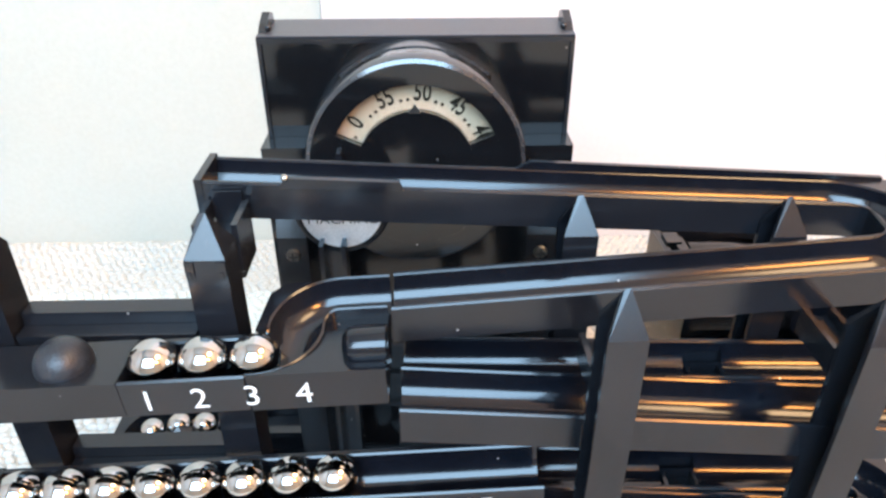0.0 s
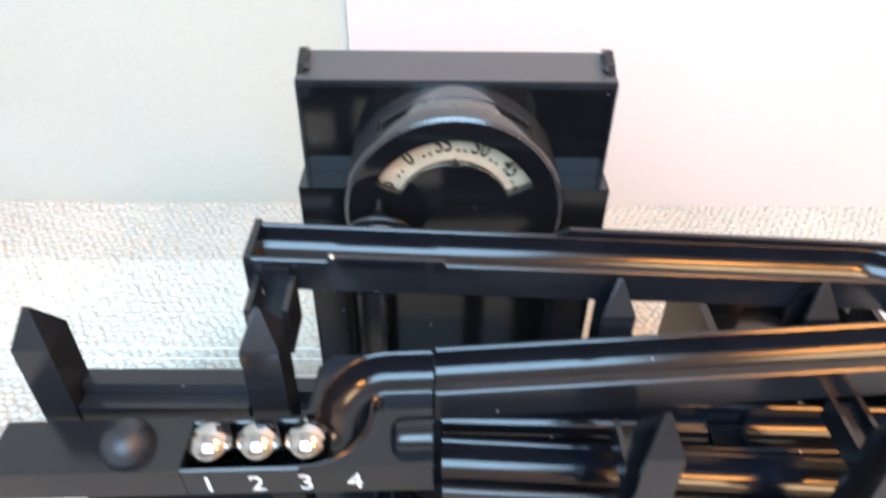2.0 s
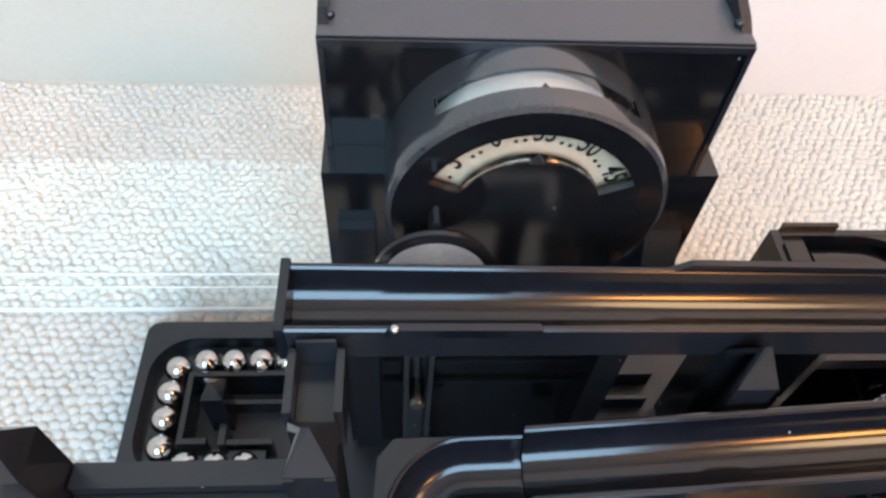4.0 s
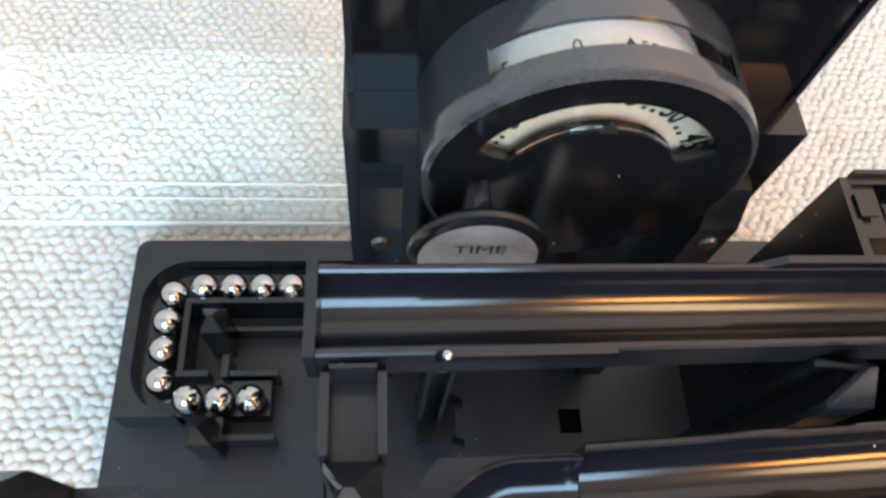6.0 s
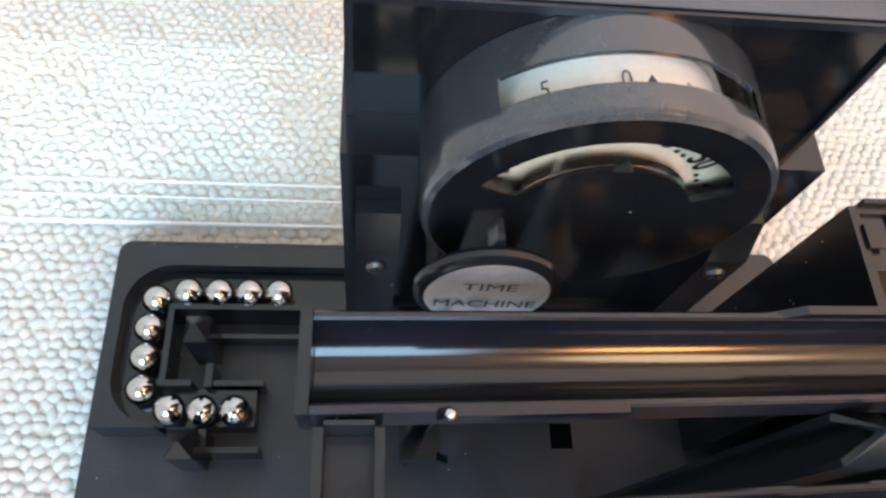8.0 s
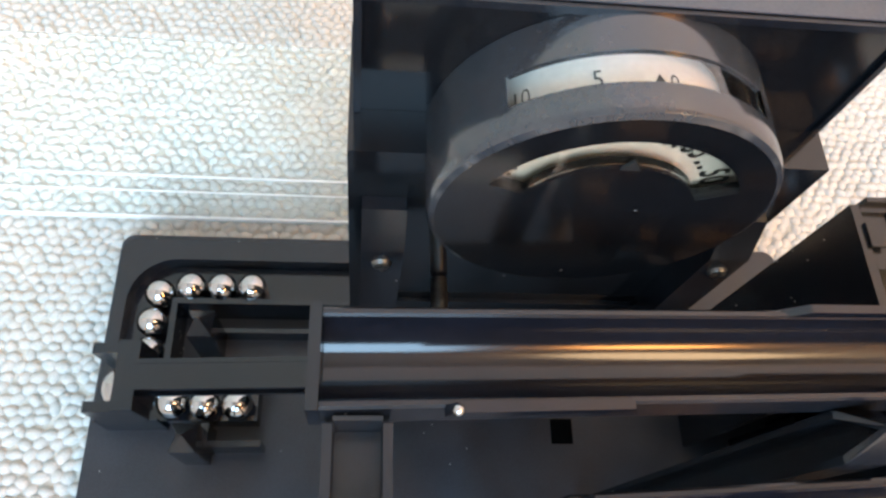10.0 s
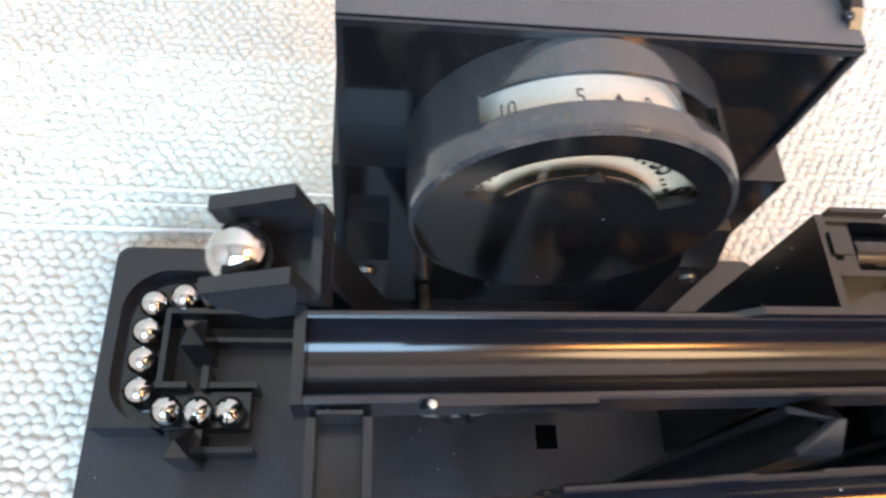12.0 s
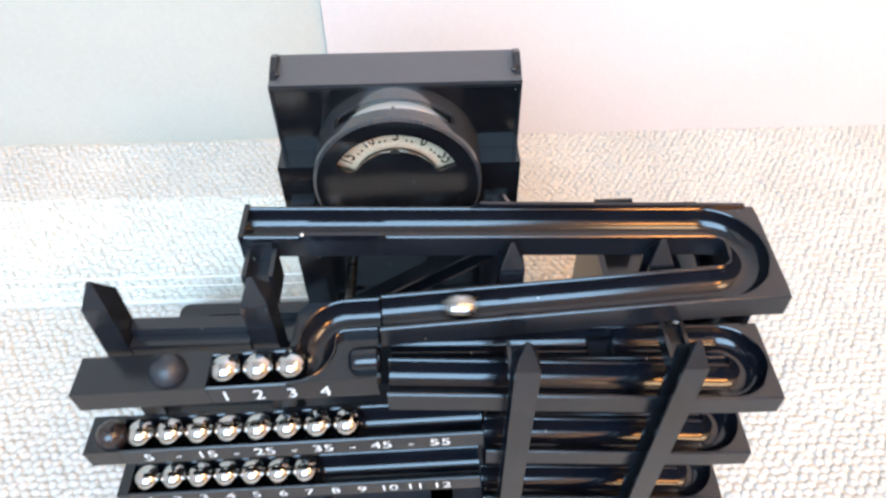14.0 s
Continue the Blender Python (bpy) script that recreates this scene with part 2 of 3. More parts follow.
def carpet_loops():
    """Rows of wool loops, each a small dome, longer one way than the other, as one mesh."""
    rng = np.random.default_rng(7)
    px, py = 0.0062, 0.0048
    xs, ys = np.arange(-0.60, 0.60, px), np.arange(-0.30, WALL_Y - 0.002, py)
    gx, gy = np.meshgrid(xs, ys)
    gx = gx + (np.arange(len(ys)) % 2)[:, None] * px / 2
    c = np.stack([gx.ravel(), gy.ravel()], 1) + rng.normal(0, 0.00065, (gx.size, 2))
    count = len(c)
    turn = np.where(rng.random(count) < 0.5, 0.5, -0.35) + rng.normal(0, 0.45, count)
    long_, wide, high = rng.uniform(0.0034, 0.0046, count), rng.uniform(0.0026, 0.0034, count), rng.uniform(0.0033, 0.0044, count)
    seg, rows = 7, ((1.0, 0.28), (0.90, 0.58), (0.58, 0.88))
    verts = np.zeros((count, seg * len(rows) + 1, 3))
    ang = np.arange(seg) * 2 * np.pi / seg
    for k, (r, h) in enumerate(rows):
        u, v = np.cos(ang)[None] * long_[:, None] * r, np.sin(ang)[None] * wide[:, None] * r
        verts[:, k * seg:(k + 1) * seg, 0] = c[:, :1] + u * np.cos(turn)[:, None] - v * np.sin(turn)[:, None]
        verts[:, k * seg:(k + 1) * seg, 1] = c[:, 1:] + u * np.sin(turn)[:, None] + v * np.cos(turn)[:, None]
        verts[:, k * seg:(k + 1) * seg, 2] = h * high[:, None] - 0.0036
    verts[:, -1, :2], verts[:, -1, 2] = c, high - 0.0036
    one = [(k * seg + i, k * seg + (i + 1) % seg, (k + 1) * seg + (i + 1) % seg, (k + 1) * seg + i) for k in range(len(rows) - 1) for i in range(seg)]
    tip = [((len(rows) - 1) * seg + i, (len(rows) - 1) * seg + (i + 1) % seg, len(rows) * seg) for i in range(seg)]
    step = np.arange(count) * (seg * len(rows) + 1)
    faces = [tuple(int(i) for i in row) for f in one + tip for row in (np.array(f)[None] + step[:, None])]
    me = bpy.data.meshes.new("carpet")
    me.from_pydata(verts.reshape(-1, 3).tolist(), [], faces)
    me.materials.append(CARPET)
    me.shade_smooth()
    return tagged(new("carpet", me), "cream wool loop pile carpet with knobbly rows", "carpet", kind="stuff")


carpet_loops()


def acrylic_cover():
    """A clear lid lying flat behind the machine: a thin sheet with a low folded lip along its front."""
    thing = tagged(new("acrylic_lid"), "clear acrylic lid lying flat on the carpet", "lid")
    thing.location = (-0.20, 0.068, 0.002)
    made = []
    made.append(part("sheet", boxes((-0.45, 0.19, 0.0, 0.110, 0.0, 0.0009)), THIN_SHEET, thing))
    made.append(part("lip", boxes((-0.45, 0.19, -0.0014, -0.0001, 0.0, 0.0022)), SCUFFED, thing, "scuffed folded lip", bevel=0.0003))
    made.append(part("ridge", boxes((-0.45, 0.19, 0.022, 0.0230, 0.0010, 0.0019)), SCUFFED, thing, "low scuffed ridge", bevel=0.0003))
    made.append(part("ridge", boxes((-0.45, 0.19, 0.0135, 0.0142, 0.0010, 0.0015)), SCUFFED, thing, "low scuffed ridge", bevel=0.0002))
    for ob in made:
        ob.visible_shadow = False
    return thing


acrylic_cover()


# unseen lamp, added to give the carpet warm fill against the blue window
def ceiling_fill():
    thing = tagged(new("ceiling_fill"), "unseen round fill lamp added at the ceiling, with warm white diffuser", "lamp")
    thing.location = (1.40, -0.75, TOP)
    bm = bmesh.new()
    bmesh.ops.create_cone(bm, cap_ends=True, segments=40, radius1=0.46, radius2=0.48, depth=0.05)
    bmesh.ops.translate(bm, vec=(0, 0, -0.055), verts=bm.verts)
    part("diffuser", bm, CEILING_GLOW, thing, "warm white glowing diffuser", smooth=True)
    bm = bmesh.new()
    bmesh.ops.create_cone(bm, cap_ends=True, segments=40, radius1=0.49, radius2=0.49, depth=0.028)
    bmesh.ops.translate(bm, vec=(0, 0, -0.015), verts=bm.verts)
    part("rim", bm, ZINC, thing, smooth=True)


def wall_lamp():
    """A wide amber shade on the wall beside the window, behind the camera."""
    thing = tagged(new("wall_lamp"), "wide amber wall lamp beside the window", "lamp")
    thing.location = (1.12, Y0, 1.50)
    bm = bmesh.new()
    lathe_y(bm, [(0.0, 0.115), (0.14, 0.110), (0.22, 0.085), (0.25, 0.045), (0.25, 0.030)], 0, 0, 40)
    part("shade", bm, AMBER_GLOW, thing, "glowing amber shade", smooth=True)
    bm = bmesh.new()
    lathe_y(bm, [(0.0, 0.029), (0.262, 0.029), (0.262, 0.001), (0.0, 0.001)], 0, 0, 40)
    part("back_plate", bm, ZINC, thing, smooth=True)


ceiling_fill()
wall_lamp()

# ---- the ball clock ----
clock = tagged(new("ball_clock"), "black plastic rolling ball clock standing on cream carpet", "clock")
clock.location = (0, 0, LIFT)


def base():
    """The base plate with its raised ball track round the back corner."""
    bm = bmesh.new()
    r, out = 0.006, []
    for cx, cy, a in ((-0.200 + r, -0.140 + r, 180), (0.128 - r, -0.140 + r, 270), (0.128 - r, 0.055 - r, 0), (-0.200 + r, 0.055 - r, 90)):
        out += [(cx + r * math.cos(radians(a + k * 15)), cy + r * math.sin(radians(a + k * 15))) for k in range(7)]
    slab(bm, out, -0.012, -0.004)
    plate = part("base_plate", bm, GRAINED, clock, "grained black base plate", bevel=0.0012)
    # raised track: outer wall with a round inner corner, floor, and inner wall
    bm = bmesh.new()
    rr = 0.020
    inner = [(0.06, 0.034)] + [(-0.187 + rr + rr * math.cos(radians(90 + k * 9)), 0.034 - rr + rr * math.sin(radians(90 + k * 9))) for k in range(11)]
    inner += [(-0.187 + rr + rr * math.cos(radians(180 + k * 9)), -0.036 + rr + rr * math.sin(radians(180 + k * 9))) for k in range(11)]
    outer = [(0.06, 0.0435), (-0.186, 0.0435), (-0.1895, 0.0425), (-0.1915, 0.0400), (-0.1920, 0.037), (-0.1920, -0.037), (-0.167, -0.037)]
    lo, hi = -0.004, 0.0165
    iv = [(bm.verts.new((x, y, lo)), bm.verts.new((x, y, hi))) for x, y in inner]
    ov = [(bm.verts.new((x, y, lo)), bm.verts.new((x, y, hi))) for x, y in outer]
    for ring in (iv, ov):
        for (a, b), (c, d) in zip(ring, ring[1:]):
            bm.faces.new((a, b, d, c))
    bm.faces.new([b for a, b in iv] + [b for a, b in ov][::-1])
    bm.faces.new([iv[0][0], iv[0][1], ov[0][1], ov[0][0]])
    bm.faces.new([iv[-1][0], iv[-1][1], ov[-1][1], ov[-1][0]])
    part("track_wall", bm, MATTE, plate, "raised black wall of the ball track")
    for run in ((-0.1869, 0.06, 0.0161, 0.0335, -0.0039, 0.0085), (-0.1869, -0.1681, -0.0195, 0.0160, -0.0039, 0.0085), (-0.1869, -0.1290, -0.0355, -0.0201, -0.0039, 0.0085)):
        part("track_floor", boxes(run), GLOSSY, plate)
    part("track_guide", boxes((-0.168, -0.09, 0.0135, 0.016, -0.0039, 0.016), (-0.168, -0.1655, -0.020, 0.0134, -0.0039, 0.016), (-0.1654, -0.155, -0.020, -0.0175, -0.0039, 0.016)), SATIN, plate, bevel=0.0004)
    for y in (-0.018, -0.0455):
        part("guide_bar", boxes((-0.148, -0.126, y - 0.0012, y + 0.0012, -0.0039, 0.0125), (-0.150, -0.147, y - 0.002, y + 0.008, -0.0039, 0.0145)), SATIN, plate, bevel=0.0004)
    for x, y in ((-0.153, -0.046), (-0.152, 0.000)):
        bm = bmesh.new()
        post_shape(bm, x, y, -0.0039, 0.036, 0.010, 0.011)
        part("peg", bm, MATTE, plate, "short pointed peg")
    for x, y in ((0.005, -0.038),):
        # the plate isn't cut: a flat black tile paints the slot's inner shade
        part("slot", boxes((x - 0.005, x + 0.005, y - 0.0055, y + 0.0055, -0.0038, -0.0035)), HOLE_SHADE, plate, "flat tile painted with the dark of a slot")
    part("ridge", boxes((-0.150, 0.055, 0.0035, 0.0055, -0.0039, 0.0065)), GLOSSY, plate)


def post_shape(bm, x, y, z0, top, wx, wy):
    """A square post under a hipped cap, hollowed from its left side."""
    cap = 0.0105 if top > 0.05 else 0.007
    xl, xr, t = x - wx / 2, x + wx / 2, 0.0016

    def house(px, half, low, peak, eave):
        return [bm.verts.new((px, y + u, w)) for u, w in ((-half, low), (-half, eave), (0, peak), (half, eave), (half, low))]

    h = wy / 2
    left, right = house(xl, h, z0, top, top - cap), house(xr, h, z0, top, top - cap)
    right[2].co, left[2].co = (x + wx * 0.05, y, top), (x - wx * 0.10, y, top - 0.0003)
    mouth = house(xl, h - t, z0, top - t * 1.6, top - cap - t * 0.3)
    mouth[2].co.x = x - wx * 0.20
    deep = house(xr - 0.0035, h - t, z0, top - cap, top - cap - t * 0.3)
    for i in range(4):
        bm.faces.new((left[i], left[i + 1], right[i + 1], right[i]))
        bm.faces.new((mouth[i], mouth[i + 1], deep[i + 1], deep[i]))
        bm.faces.new((left[i], left[i + 1], mouth[i + 1], mouth[i]))
    bm.faces.new((right[0], right[1], right[3], right[4]))
    bm.faces.new((right[1], right[2], right[3]))
    bm.faces.new((deep[0], deep[1], deep[3], deep[4]))
    bm.faces.new((deep[1], deep[2], deep[3]))


def posts():
    for x, y, top, wx, wy in ((0.013, -0.123, 0.1955, 0.0092, 0.011), (0.0745, -0.120, 0.190, 0.0092, 0.011), (0.0125, -0.0730, 0.1930, 0.0098, 0.0105), (0.0735, -0.0708, 0.1905, 0.0098, 0.0105), (-0.0865, -0.093, 0.1995, 0.0104, 0.0115), (-0.1455, -0.093, 0.1995, 0.0098, 0.0115)):
        bm = bmesh.new()
        post_shape(bm, x, y, -0.0039, top, wx, wy)
        post = part("post", bm, MATTE, clock, "black post with a pointed top")
        if x == -0.0865:
            for d in (-0.0040, 0.0040):
                part("clip", boxes((x + d - 0.0011, x + d + 0.0011, y - 0.0064, y - 0.00585, 0.1845, 0.1888), (x + d - 0.0004, x + d + 0.0004, y - 0.0068, y - 0.0065, 0.1835, 0.1858)), SATIN, post)
    for z in (0.1575, 0.1070):
        part("crossbar", boxes((-0.1400, -0.0928, -0.0985, -0.0935, z, z + 0.0085), (-0.1400, -0.0928, -0.0933, -0.0875, z + 0.004, z + 0.0125)), MATTE, clock, bevel=0.0004)
    for z, x, y0, y1 in ((0.164, 0.013, -0.1168, -0.103), (0.166, 0.0745, -0.1138, -0.0965)):
        bracket = part("bracket", boxes((x - 0.0029, x + 0.0029, y0, y1, z - 0.0012, z + 0.0012)), MATTE, clock)
        for side in (-1, 1):
            part("cheek", boxes((x + side * 0.00375 - 0.00075, x + side * 0.00375 + 0.00075, y0, y1, z - 0.004, z + 0.004)), MATTE, bracket, bevel=0.0003)
    bracket = part("bracket", boxes((-0.0907, -0.0823, -0.0868, -0.0723, 0.1835, 0.1855), (-0.0907, -0.0823, -0.0722, -0.0714, 0.1800, 0.1950)), MATTE, clock)
    for x in (-0.0925, -0.0822):
        part("cheek", boxes((x, x + 0.0017, -0.0868, -0.0722, 0.176, 0.1925)), MATTE, bracket, bevel=0.0003)


def u_rail(name, xa, xt, ya, yb, za, zta, ztb, zb, xb, right, skew=0.0, label="", hole=None):
    """A channel that runs right from xa, turns back at xt and ends at xb."""
    bm = bmesh.new()
    rad, cy = (ya - yb) / 2, (ya + yb) / 2
    edge = 0.009
    rows = []
    legs = [xa + (xt - xa) * i / 8 for i in range(9)]
    if hole:
        legs = sorted([x for x in legs if abs(x - hole) > 0.007] + [hole - 0.006, hole + 0.006])
    for x in legs:
        k = (x - xa) / (xt - xa)
        rows.append((x, ya - skew * (xt - x), za + (zta - za) * k, 0, 1, edge, edge))
    for i in range(1, 24):
        a = radians(90 - 180 * i / 24)
        reach = min((right - xt) / max(math.cos(a), 1e-6), (rad + edge) / max(abs(math.sin(a)), 1e-6))
        gap = max(rad - edge, 0.002)
        inner = min(gap / max(math.cos(a), 1e-6), gap / max(abs(math.sin(a)), 1e-6))
        inner = min(inner, rad - 0.0074)
        rows.append((xt + rad * math.cos(a), cy + rad * math.sin(a), zta + (ztb - zta) * i / 24, math.cos(a), math.sin(a), rad - inner, reach - rad))
    for i in range(9):
        k = i / 8
        x = xt + (xb - xt) * k
        rows.append((x, yb - skew * (xt - x), ztb + (zb - ztb) * k, 0, -1, edge, edge))
    trough(bm, rows, gap=legs.index(hole - 0.006) if hole else None)
    return part(name, bm, GLOSSY, clock, label, smooth=True)


SKEW = 0.0065 / 0.19
A_LINE = dict(xa=-0.093, xt=0.0945, ya=-0.0555, yb=-0.0865, za=0.1975, zta=0.1845, ztb=0.1815, zb=0.1745, xb=-0.0405)


def rails():
    top = u_rail("rail", right=0.1195, skew=SKEW, label="top ball rail, bending back on itself", **A_LINE)
    part("end_wall", boxes((-0.0952, -0.0931, -0.0712, -0.0525, 0.186, 0.1982)), GLOSSY, top, bevel=0.0003)
    bm = bmesh.new()
    prism(bm, [(-0.0045, 0.1905), (0.001, 0.1935), (0.090, 0.1868), (0.1150, 0.1848), (0.1150, 0.1835)], -0.0005, 0.0012)
    for v in bm.verts:
        v.co.y += -0.0475 - SKEW * (0.0945 - v.co.x)
    part("rim", bm, GLOSSY, top, "raised back rim")
    bm = bmesh.new()
    prism(bm, [(-0.072, 0.1955), (-0.070, 0.1985), (-0.0385, 0.1963), (-0.0375, 0.1933)], -0.0012, 0.0006)
    for v in bm.verts:
        v.co.y += -0.0648 - SKEW * (0.0945 - v.co.x)
    part("rim", bm, GLOSSY, top, "raised front rim")
    # bright steel puts the glint of a plastic nub into its colour
    part("nub", dome(-0.0700, -0.0712, 0.1984, 0.0011), STEEL, top, "small moulding nub with a painted glint", smooth=True)
    for label, xa, xt, za, zta, ztb, zb, xb, right in (("upper return rail", -0.0385, 0.1025, 0.150, 0.1455, 0.1445, 0.1555, -0.0385, 0.1215), ("middle return rail", 0.004, 0.1035, 0.103, 0.0985, 0.0975, 0.1065, 0.002, 0.1225), ("lower return rail", 0.004, 0.1035, 0.055, 0.0505, 0.0495, 0.0585, 0.002, 0.1225)):
        rail = u_rail("rail", xa, xt, -0.0890, -0.1085, za, zta, ztb, zb, xb, right, label=label, hole=0.0525)
        bm = bmesh.new()
        zh = za + (zta - za) * (0.0525 - xa) / (xt - xa)
        box(bm, 0.0468, 0.0480, -0.0945, -0.0835, zh - 0.0290, zh - 0.0068)
        box(bm, 0.0570, 0.0582, -0.0945, -0.0835, zh - 0.0290, zh - 0.0068)
        box(bm, 0.0481, 0.0569, -0.0845, -0.0835, zh - 0.0290, zh - 0.0068)
        box(bm, 0.0481, 0.0569, -0.0945, -0.0935, zh - 0.0290, zh - 0.0068)
        part("drop_hole", bm, MATTE, rail, "dark square drop shaft")


TRAY_LEAN, TRAY_PIVOT = 2.8, -0.075  # degrees down to the left, and the x about which they lean


def tray(xl, xr, z, pit0, pit1, y0, y1, label):
    """A tilting tray: flat head, ball channel, and open right end."""
    yc = (y0 + y1) / 2 - 0.0005
    body = part("tray", boxes((xl, pit0, y0, y1, z - 0.0105, z)), MATTE, clock, label, bevel=0.0004)
    bm = bmesh.new()
    trough(bm, [(pit0 + 0.0002 + (pit1 - pit0) * i / 4, yc, z, 0, 1, yc - y0, y1 - yc) for i in range(5)], wi=0.0068, depth=0.0095, height=0.0105)
    part("channel", bm, GLOSSY, body, smooth=True)
    body.matrix_basis = Matrix.Translation((TRAY_PIVOT, 0, z)) @ pose(0, 0, 0, 0, -TRAY_LEAN, 0) @ Matrix.Translation((-TRAY_PIVOT, 0, -z))
    return body


def dome(x, y, z, r):
    bm = bmesh.new()
    bmesh.ops.create_uvsphere(bm, u_segments=32, v_segments=16, radius=r)
    bmesh.ops.translate(bm, vec=(x, y, z), verts=bm.verts)
    return bm


def trays():
    minute = tray(-0.157, -0.0415, 0.170, -0.1055, -0.0752, -0.1205, -0.1035, "minute tray with white numerals and a round knob")
    part("knob", dome(-0.121, -0.112, 0.1702, 0.0070), GRAINED, minute, "round black knob", smooth=True)
    bm = bmesh.new()
    line = [(-0.0748, -0.1125, 0.0)]
    line += [(-0.0735 + 0.0088 * math.sin(radians(k)), -0.1037 - 0.0088 * math.cos(radians(k)), k) for k in range(0, 86, 8)]
    line += [(-0.0537 - 0.0112 * math.sin(radians(k)), -0.1037 + 0.0112 * math.cos(radians(k)), k) for k in range(84, -1, -8)]
    line += [(-0.0480, -0.0925, 0.0), (-0.0413, -0.0925, 0.0)]
    rows = [(x, y, 0.1702 + 0.0036 * min(1, max(0, (y + 0.1125) / 0.020)), -math.sin(radians(k)), math.cos(radians(k)), 0.0076, 0.0078) for x, y, k in line]
    trough(bm, rows, wi=0.0068, depth=0.0090, height=0.0110)
    for side, corners in ((-1, [(-0.0413, -0.1205), (-0.0745, -0.1205)]), (1, [(-0.0413, -0.0842), (-0.0700, -0.0842), (-0.0738, -0.0885), (-0.0748, -0.1035)])):
        fill = bmesh.new()
        edge = [(x + side * 0.0074 * nx, y + side * 0.0074 * ny) for x, y, z, nx, ny, ol, orr in rows]
        slab(fill, edge + corners, 0.1592, 0.1701 if side < 0 else 0.1720)
        bmesh.ops.triangulate(fill, faces=[f for f in fill.faces if len(f.verts) > 4])
        part("slide_flange", fill, GLOSSY, minute, "flat flange beside the slide")
    part("slide", bm, GLOSSY, minute, "curved slide into the tray", smooth=True)
    bm = bmesh.new()
    lathe_y(bm, [(0.0, -0.1165), (0.0028, -0.1162), (0.0046, -0.1147), (0.0050, -0.1130), (0.0050, -0.1055), (0.0040, -0.1055), (0.0040, -0.1125)], -0.0480, 0.1712, 24)
    bmesh.ops.rotate(bm, cent=(-0.0480, -0.1125, 0.1712), matrix=Euler((0, 0, radians(-90))).to_matrix(), verts=bm.verts)
    part("spout", bm, GLOSSY, minute, smooth=True)
    for i in range(4):
        letters("numeral", str(i + 1), 0.0088, (-0.0990 + 0.0126 * i, -0.1208, 0.1640), minute, WHITE_INK)
    five = tray(-0.168, -0.0005, 0.127, -0.1535, -0.0008, -0.1215, -0.1040, "five minute tray with white numerals")
    part("knob", dome(-0.1575, -0.1135, 0.1274, 0.0066), KNOB, five, "round dark brown knob", smooth=True)
    for i, s in enumerate(("5", "-", "15", "-", "25", "-", "35", "-", "45", "-", "55")):
        letters("numeral", s, 0.0076, (-0.1415 + 0.0123 * i, -0.1218, 0.1215), five, WHITE_INK, squeeze=1.25)
    hour = tray(-0.168, -0.0005, 0.086, -0.163, -0.0008, -0.1215, -0.1040, "hour tray with white numerals")
    for i in range(12):
        letters("numeral", str(i + 1), 0.0076, (-0.1530 + 0.01225 * i, -0.1218, 0.0805), hour, WHITE_INK, squeeze=1.2)
    for z in (0.100, 0.058):
        part("support", boxes((-0.024, -0.0125, -0.1035, -0.095, -0.0039, z)), SATIN, clock)


DX, DZ, DR = -0.0345, 0.1795, 0.0385


